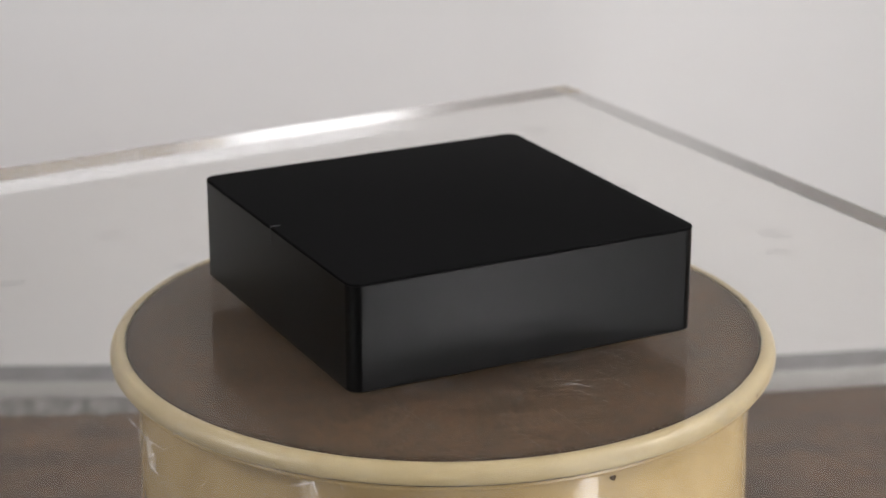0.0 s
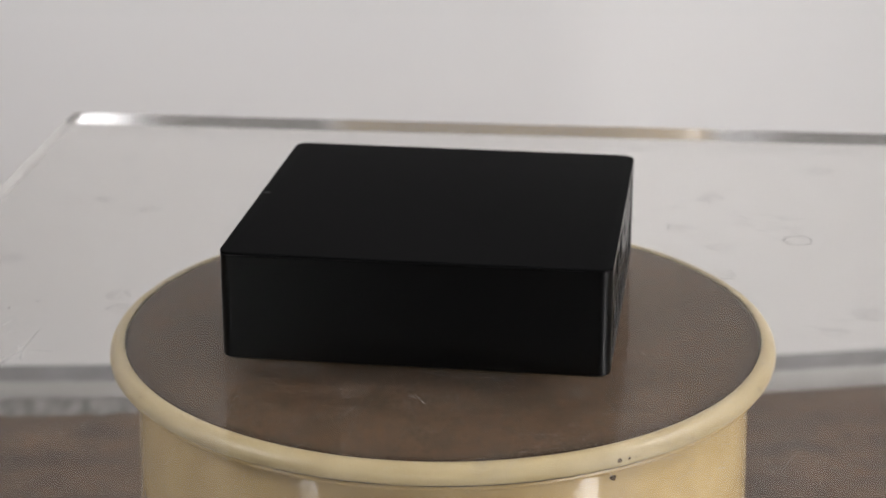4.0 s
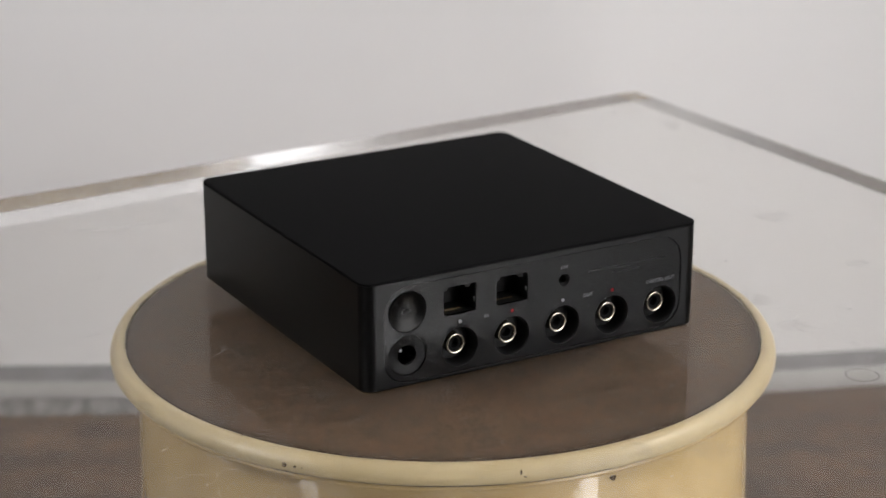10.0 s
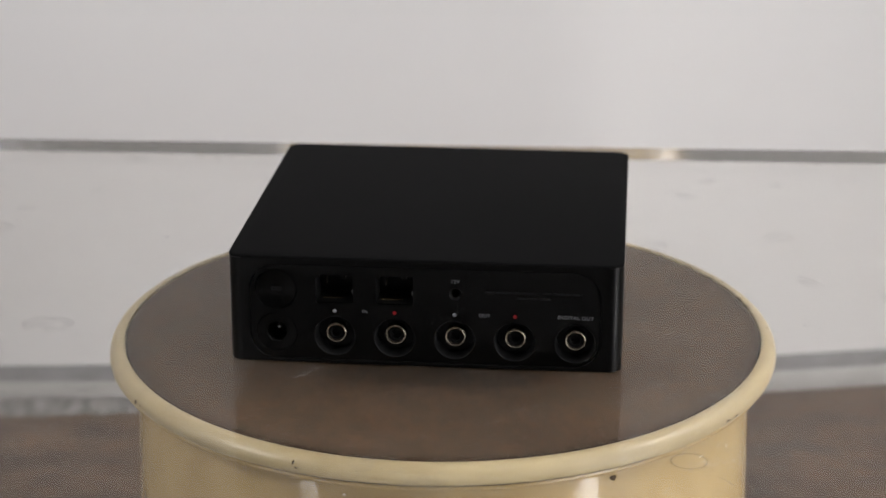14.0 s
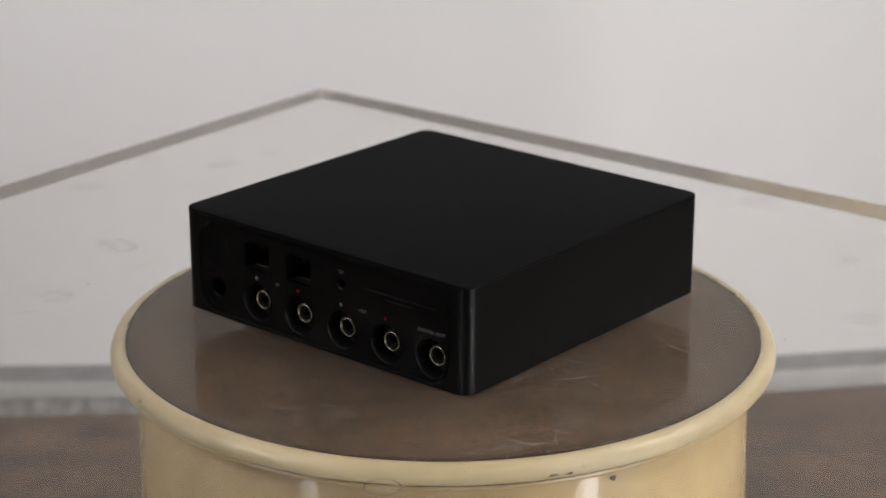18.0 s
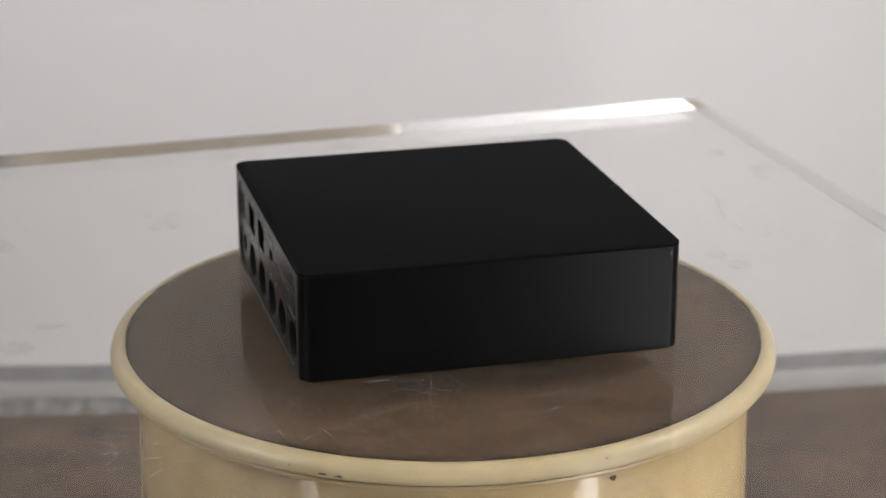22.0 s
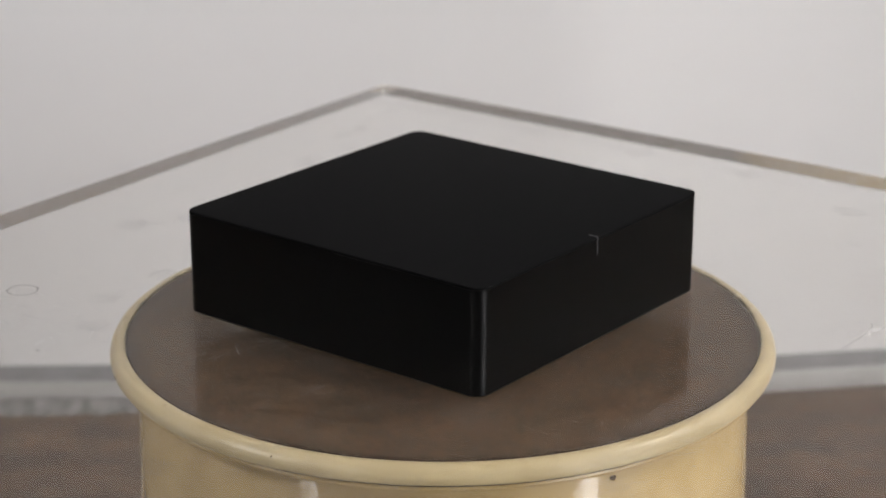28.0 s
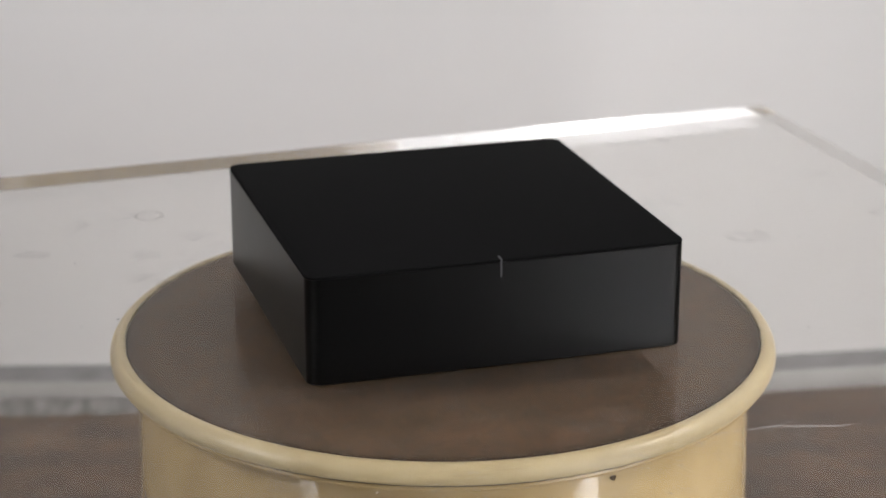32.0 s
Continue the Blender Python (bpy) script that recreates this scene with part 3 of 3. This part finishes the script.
# denser scratches on the outer parts, where they show up in the view
for i in range(1300):
    a, r = rnd.uniform(0, 6.28), rnd.uniform(0.115, 0.23)
    mark = (wander(rnd, r * math.cos(a), r * math.sin(a), rnd.uniform(0, 6.28), rnd.choice((0.0006, 0.001, 0.002, 0.004, 0.008)), rnd.choice((0.02, 0.05, 0.10))), rnd.uniform(0.00005, 0.00011))
    (fine if i % 3 else lines).append(mark)
# long scratches that stand out beside the box: x, y, direction, length
LONG = [(-0.073, 0.147, -1.53, 0.010), (-0.146, 0.116, -0.46, 0.009), (-0.070, 0.061, -2.99, 0.049), (-0.108, 0.015, -3.09, 0.040), (-0.071, -0.027, -2.89, 0.016),
        (-0.076, -0.030, -2.56, 0.013), (-0.097, -0.001, -3.10, 0.020), (-0.126, -0.039, -1.14, 0.019), (-0.142, -0.107, -1.30, 0.007), (-0.141, -0.084, -1.02, 0.018),
        (-0.118, -0.132, -0.97, 0.007), (-0.145, -0.148, -0.61, 0.010), (-0.046, -0.084, 1.19, 0.015), (0.106, -0.123, -1.43, 0.026), (-0.108, -0.020, 0.03, 0.019),
        (-0.075, -0.008, -1.81, 0.011), (0.017, -0.159, 0.08, 0.016), (-0.041, -0.070, -1.91, 0.015), (0.091, 0.020, -0.23, 0.015), (0.103, -0.033, 0.05, 0.028)]
bright = [(-0.144, -0.130, -0.28, 0.021), (-0.144, -0.127, -0.35, 0.010), (0.071, -0.023, -0.29, 0.033), (0.071, -0.018, 0.13, 0.017), (0.084, -0.034, 0.88, 0.016), (0.084, -0.045, 0.55, 0.005), (-0.095, -0.001, -1.41, 0.008)]
nicks = []
for x, y, a, l in LONG:
    lines.append((wander(rnd, x, y, a, l, 0.07, 8), 0.00014))
    for i in range(2):
        lines.append((wander(rnd, x + rnd.gauss(0, 0.007), y + rnd.gauss(0, 0.007), a + rnd.gauss(0, 0.2), l * rnd.uniform(0.2, 0.7), 0.06, 8), rnd.uniform(0.00007, 0.00012)))
for x, y, a, l in bright:
    nicks.append((wander(rnd, x, y, a, l, 0.03, 8), 0.00022))
# worn places with many short bright nicks
for cx, cy, r, count in ((0.106, -0.136, 0.014, 70), (0.121, -0.087, 0.010, 22), (0.077, -0.148, 0.014, 25), (-0.140, -0.125, 0.016, 30), (-0.130, -0.085, 0.014, 14), (-0.124, 0.143, 0.016, 22), (-0.073, 0.150, 0.014, 16), (-0.046, 0.165, 0.014, 18), (0.085, -0.035, 0.012, 14), (-0.094, -0.002, 0.006, 8), (0.015, -0.168, 0.012, 12)):
    for i in range(count):
        nicks.append((wander(rnd, rnd.gauss(cx, r), rnd.gauss(cy, r), rnd.uniform(0, 6.28), rnd.choice((0.0006, 0.001, 0.0015, 0.003, 0.006, 0.009)), 0.09), rnd.uniform(0.00009, 0.00020)))
for i in range(260):
    a, r = rnd.uniform(0, 6.28), rnd.uniform(0.10, 0.24)
    nicks.append((wander(rnd, r * math.cos(a), r * math.sin(a), rnd.uniform(0, 6.28), rnd.choice((0.0005, 0.0008, 0.0012, 0.002, 0.004)), 0.1), rnd.uniform(0.00008, 0.00018)))
on_slab = lambda group: [(pts, w) for pts, w in group if all(inside(*p) for p in pts)]
# one dried streak that thins out along the slab
streak = [(wander(rnd, -0.050, 0.1492, 3.14, 0.030, 0.05, 14), 0.0011), (wander(rnd, -0.074, 0.1495, 3.14, 0.026, 0.12, 14), 0.0024), (wander(rnd, -0.070, 0.1488, 3.10, 0.014, 0.2, 9), 0.0009)]
part("dried_streak", scratch_mesh(streak), M_STREAK, slab, "pale dried streak", smooth=False)["kind"] = "stuff"
part("nicks", scratch_mesh(on_slab(nicks)), M_NICK, slab, "short bright nicks", smooth=False)["kind"] = "stuff"
part("scratches", scratch_mesh(on_slab(lines)), M_SCRATCH, slab, "fine pale scratches", smooth=False)["kind"] = "stuff"
part("hairlines", scratch_mesh(on_slab(fine)), M_HAIR, slab, "web of faint hairline scratches", smooth=False)["kind"] = "stuff"


def dots_mesh(dots, n=7):
    bm = bmesh.new()
    for x, y, r in dots:
        c = bm.verts.new((x, y, 0.0002))
        k = rnd.uniform(0.5, 1.0)
        a0 = rnd.uniform(0, 3)
        vs = []
        for i in range(n):
            a = 2 * math.pi * i / n
            u, v = math.cos(a) * r * rnd.uniform(0.7, 1.1), math.sin(a) * r * k
            vs.append(bm.verts.new((x + u * math.cos(a0) - v * math.sin(a0), y + u * math.sin(a0) + v * math.cos(a0), 0.00005)))
        for i in range(n):
            bm.faces.new((vs[i], vs[(i + 1) % n], c))
    return bm


for count, r0, r1, m, nm, lab in ((260, 0.0002, 0.0006, M_SCRATCH, "pale_specks", "tiny pale nicks"), (110, 0.00025, 0.0008, M_DUST, "dark_specks", "tiny dark specks of dirt")):
    dots = []
    for i in range(count):
        x, y = rnd.uniform(-0.25, 0.25), rnd.uniform(-0.21, 0.21)
        if inside(x, y):
            dots.append((x, y, rnd.uniform(r0, r1)))
    part(nm, dots_mesh(dots), m, slab, lab, smooth=False)["kind"] = "stuff"
# smears, and one round mark left by a cup or jar
smears = [(rnd.uniform(-0.24, 0.24), rnd.uniform(-0.20, 0.20), rnd.uniform(0.003, 0.011)) for i in range(60)]
part("smears", dots_mesh([d for d in smears if inside(d[0], d[1])], 14), M_SMUDGE, slab, "faint grey smears", smooth=False)["kind"] = "stuff"
ring = lathe([(0.0056, 0.00006), (0.0060, 0.00014), (0.0064, 0.00006)], 40)
ring.transform(Matrix.Translation((0.0945, -0.1415, 0)))
part("ring_mark", ring, M_RING, slab, "faint round ring mark")


# ---- the small black audio box ----
BX, BZ0, BZ1 = 0.0718, 0.0009, 0.0424
REAR = -BX


def audio_box():
    e = tagged(new("audio_box"), "small square matt black audio box with rear sockets", "audio device")
    R = 0.005
    loop = rrect(-BX, BX, -BX, BX, R, 10)
    # case: side walls only, the rear is open between the corners
    bm = bmesh.new()
    zs = [(0.0006, BZ0), (0.0, BZ0 + 0.0006), (0.0, BZ1 - 0.0012)]
    rings = []
    for inset, z in zs:
        k = (BX - inset) / BX
        rings.append([bm.verts.new((x * k, y * k, z)) for x, y in loop])
    n = len(loop)
    for a, c in zip(rings, rings[1:]):
        for i in range(n):
            j = (i + 1) % n
            mid = (a[i].co + a[j].co) / 2
            if abs(mid.y + BX) < 0.001 and abs(mid.x) < 0.02:
                continue
            bm.faces.new((a[i], a[j], c[j], c[i]))
    bm.faces.new(rings[0][::-1])
    bmesh.ops.recalc_face_normals(bm, faces=bm.faces[:])
    part("case", bm, M_CASE, e, "black anodised case")
    # top cover with a fine edge
    bm = bmesh.new()
    rings = []
    for inset, z in ((0.0004, BZ1 - 0.0012), (0.0, BZ1 - 0.0011), (0.0, BZ1 - 0.0004), (0.0002, BZ1 - 0.0001), (0.0005, BZ1)):
        k = (BX - inset) / BX
        rings.append([bm.verts.new((x * k, y * k, z)) for x, y in loop])
    for a, c in zip(rings, rings[1:]):
        for i in range(n):
            bm.faces.new((a[i], a[(i + 1) % n], c[(i + 1) % n], c[i]))
    bm.faces.new(rings[-1])
    bm.faces.new(rings[0][::-1])
    bmesh.ops.recalc_face_normals(bm, faces=bm.faces[:])
    part("top_cover", bm, M_COVER, e, "matt black top")
    for x in (-0.052, 0.052):
        for y in (-0.052, 0.052):
            bm = lathe([(0, 0), (0.006, 0), (0.0065, 0.0004), (0.0065, 0.0010), (0, 0.0010)], 32)
            bm.transform(Matrix.Translation((x, y, 0)))
            part("rubber_foot", bm, M_RUBBER, e)

    # rear wall: a frame, and in it the inset panel with its holes
    up = Matrix.Rotation(radians(90), 4, "X")
    flat = lambda y: Matrix.Translation((0, y, 0)) @ up
    px0, px1, pz0, pz1, pr = -0.0640, 0.0640, 0.0024, 0.0392, 0.0100
    outer = [(-BX + R, BZ0 + 0.0007), (BX - R, BZ0 + 0.0007), (BX - R, BZ1 - 0.0012), (-BX + R, BZ1 - 0.0012)]
    plate("rear_frame", [outer, rrect(px0, px1, pz0, pz1, pr)], 0.0016, M_CASE, e, flat(REAR + 0.0008), "black anodised frame round the rear panel")
    jx = [-0.0327, -0.0108, 0.0111, 0.0330, 0.0549]
    jz = 0.0118
    lan = [(-0.0327, 0.0300), (-0.0108, 0.0300)]

    BTN_X, BTN_Z, PWR_Z = -0.0542, 0.0292, 0.0126

    def lan_loop(x, z):
        a, c, t, u = 0.0067, 0.0054, 0.0012, 0.0013
        return [(x - a, z - c), (x + a, z - c), (x + a, z + c), (x + 0.0042, z + c), (x + 0.0042, z + c - t), (x + 0.0024, z + c - t), (x + 0.0024, z + c), (x - a + u, z + c), (x - a + u, z + c - t), (x - a, z + c - t)]

    holes = [circle(x, jz, 0.0075) for x in jx] + [lan_loop(*p) for p in lan]
    holes += [circle(BTN_X, BTN_Z, 0.0078), circle(BTN_X, PWR_Z, 0.0077), circle(0.0114, 0.0295, 0.0023)]
    q = 0.0003
    panel = plate("rear_panel", [rrect(px0 + q, px1 - q, pz0 + q, pz1 - q, pr - q)] + holes, 0.0012, M_PANEL, e, flat(REAR + 0.0010), "black rear panel with sockets")

    for x in jx:
        well = part("rca_socket", turn_to_rear(lathe([(0.0072, -0.0006), (0.0070, -0.0012), (0.0069, -0.0070)], 48), x, jz, REAR + 0.0005), M_WELL, e, "round recessed socket with a nickel ring")
        part("socket_lip", turn_to_rear(lathe([(0.0075, 0.00005), (0.0074, -0.0001), (0.0072, -0.0006)], 48), x, jz, REAR + 0.0005), M_LIP, well)
        part("socket_floor", turn_to_rear(lathe([(0.0069, -0.0069), (0.0, -0.0069)], 40), x, jz, REAR + 0.0005), M_HOLE, well)
        part("contact_ring", turn_to_rear(lathe([(0.0038, -0.0037), (0.0038, -0.0033), (0.0037, -0.0031), (0.0035, -0.0030), (0.0032, -0.0031), (0.0031, -0.0033), (0.0030, -0.0037)], 48), x, jz, REAR + 0.0005), M_CHROME, well, "nickel contact ring")
        part("barrel", turn_to_rear(lathe([(0.0038, -0.0069), (0.0038, -0.0037), (0.0030, -0.0037), (0.0029, -0.0105)], 48), x, jz, REAR + 0.0005), M_BARREL, well)
        part("insulator", turn_to_rear(lathe([(0.0030, -0.0043), (0.0021, -0.0041), (0.0018, -0.0043), (0.0016, -0.0110), (0, -0.0110)], 32), x, jz, REAR + 0.0005), M_RUBBER, well)
    for x, z in lan:
        port = tagged(new("network_port"), "black network port with gold pins", "")
        port.parent = e
        y0, y1 = REAR + 0.0004, REAR + 0.0125
        bm = bmesh.new()
        lp = lan_loop(x, z)
        f = [bm.verts.new((a, y0, c)) for a, c in lp]
        k = [bm.verts.new((a, y1, c)) for a, c in lp]
        for i in range(len(lp)):
            j = (i + 1) % len(lp)
            bm.faces.new((f[i], f[j], k[j], k[i]))
        bm.faces.new(k)
        bmesh.ops.recalc_face_normals(bm, faces=bm.faces[:])
        part("shell", bm, M_HOLE, port, smooth=False)
        for i in range(8):
            cx = x - 0.0046 + i * 0.00100
            part("contact_pin", box_bm(cx - 0.00010, cx + 0.00010, REAR + 0.0050, REAR + 0.0055, z - 0.0052, z - 0.0049), M_GOLD, port)
        part("shield_tab", box_bm(x + 0.0062, x + 0.0066, REAR + 0.0012, REAR + 0.0019, z - 0.0020, z - 0.0004, 0.0001), M_TIN, port, "bare metal shield tab")
        part("latch_tab", box_bm(x - 0.0040, x - 0.0036, REAR + 0.0075, REAR + 0.0100, z - 0.0005, z + 0.0016, 0.0001), M_BARREL, port, "bare metal latch tab")
    # push button, shallow dome
    b1 = part("button", turn_to_rear(lathe([(0.0075, -0.003), (0.0075, -0.0003), (0.0073, 0.0), (0.0064, -0.0002), (0.0049, -0.0007), (0.0027, -0.0011), (0, -0.0012)], 64), BTN_X, BTN_Z, REAR + 0.0004), M_PANEL, e, "round dished black button")
    plate("button_mark", [rrect(-0.0020, -0.0001, -0.0008, 0.0008, 0.0007), rrect(-0.0016, -0.0005, -0.0004, 0.0004, 0.0003)], 0.00005, M_FINE, b1, Matrix.Translation((BTN_X, REAR + 0.0014, BTN_Z)) @ up)
    plate("button_mark", [rrect(0.0001, 0.0020, -0.0008, 0.0008, 0.0007), rrect(0.0005, 0.0016, -0.0004, 0.0004, 0.0003)], 0.00005, M_FINE, b1, Matrix.Translation((BTN_X, REAR + 0.0014, BTN_Z)) @ up)
    pw = part("power_socket", turn_to_rear(lathe([(0.0075, -0.006), (0.0075, -0.0006), (0.0072, -0.0003), (0.0038, -0.0006), (0.0035, -0.0010), (0.0035, -0.0095), (0, -0.0095)], 48), BTN_X, PWR_Z, REAR + 0.0004), M_PANEL, e, "round black power socket")
    part("centre_pin", turn_to_rear(lathe([(0.0008, -0.0095), (0.0008, -0.0058), (0.0005, -0.0052), (0, -0.0050)], 20), BTN_X, PWR_Z, REAR + 0.0004), M_TIN, pw, "bright metal pin")
    part("trigger_socket", turn_to_rear(lathe([(0.0023, 0.0002), (0.0022, -0.0004), (0.0017, -0.0010), (0.0017, -0.009), (0, -0.009)], 32), 0.0114, 0.0295, REAR + 0.0004), M_HOLE, e, "small round black socket")
    # printing
    pr_y = REAR + 0.00036
    at = lambda x, z: Matrix.Translation((x, pr_y, z)) @ up
    for txt, x, z in (("IN", -0.0217, 0.0216), ("OUT", 0.0220, 0.0216), ("12V", 0.0113, 0.0343), ("DIGITAL OUT", 0.0549, 0.0218)):
        lettering("printed_word", txt, 0.00192, M_PRINT, panel, at(x, z), "pale grey lettering")
    for x, m in ((-0.0327, M_PRINT), (-0.0108, M_RED), (0.0111, M_PRINT), (0.0330, M_RED)):
        plate("channel_dot", [circle(x, 0.0216, 0.00072, 20)], 0.00005, m, panel, flat(pr_y), "red dot" if m is M_RED else "pale grey dot")
    rr = random.Random(8)
    for z, x0, x1 in ((0.0304, 0.0222, 0.0572), (0.0283, 0.0332, 0.0462)):
        x = x0
        while x < x1:
            w = rr.uniform(0.0015, 0.0065)
            plate("fine_print", [[(x, z), (min(x + w, x1), z), (min(x + w, x1), z + 0.0007), (x, z + 0.0007)]], 0.00005, M_FINE, panel, flat(pr_y), "dim grey line of print")
            x += w + 0.0006
    # light strip over the front edge
    part("light_strip", box_bm(-0.00035, 0.00035, BX - 0.0038, BX + 0.00012, BZ1 - 0.0068, BZ1 + 0.00012), M_LENS, e, "thin grey light strip")
    return e


box = audio_box()


# ---- what moves ----
def motions():
    times = [i * 2.0 for i in range(17)]
    turn = [(t, pose(0, 0, 0, 0, 0, spin(t))) for t in times]
    walk(slab, turn)
    walk(platter, [(t, pose(0, 0, TZ, 0, 0, spin(t))) for t in times])
    walk(box, [(t, pose(0, 0, 0, 0, 0, spin(t)) @ pose(-0.0002, 0.00095, 0, 0, 0, -0.17)) for t in times])


motions()
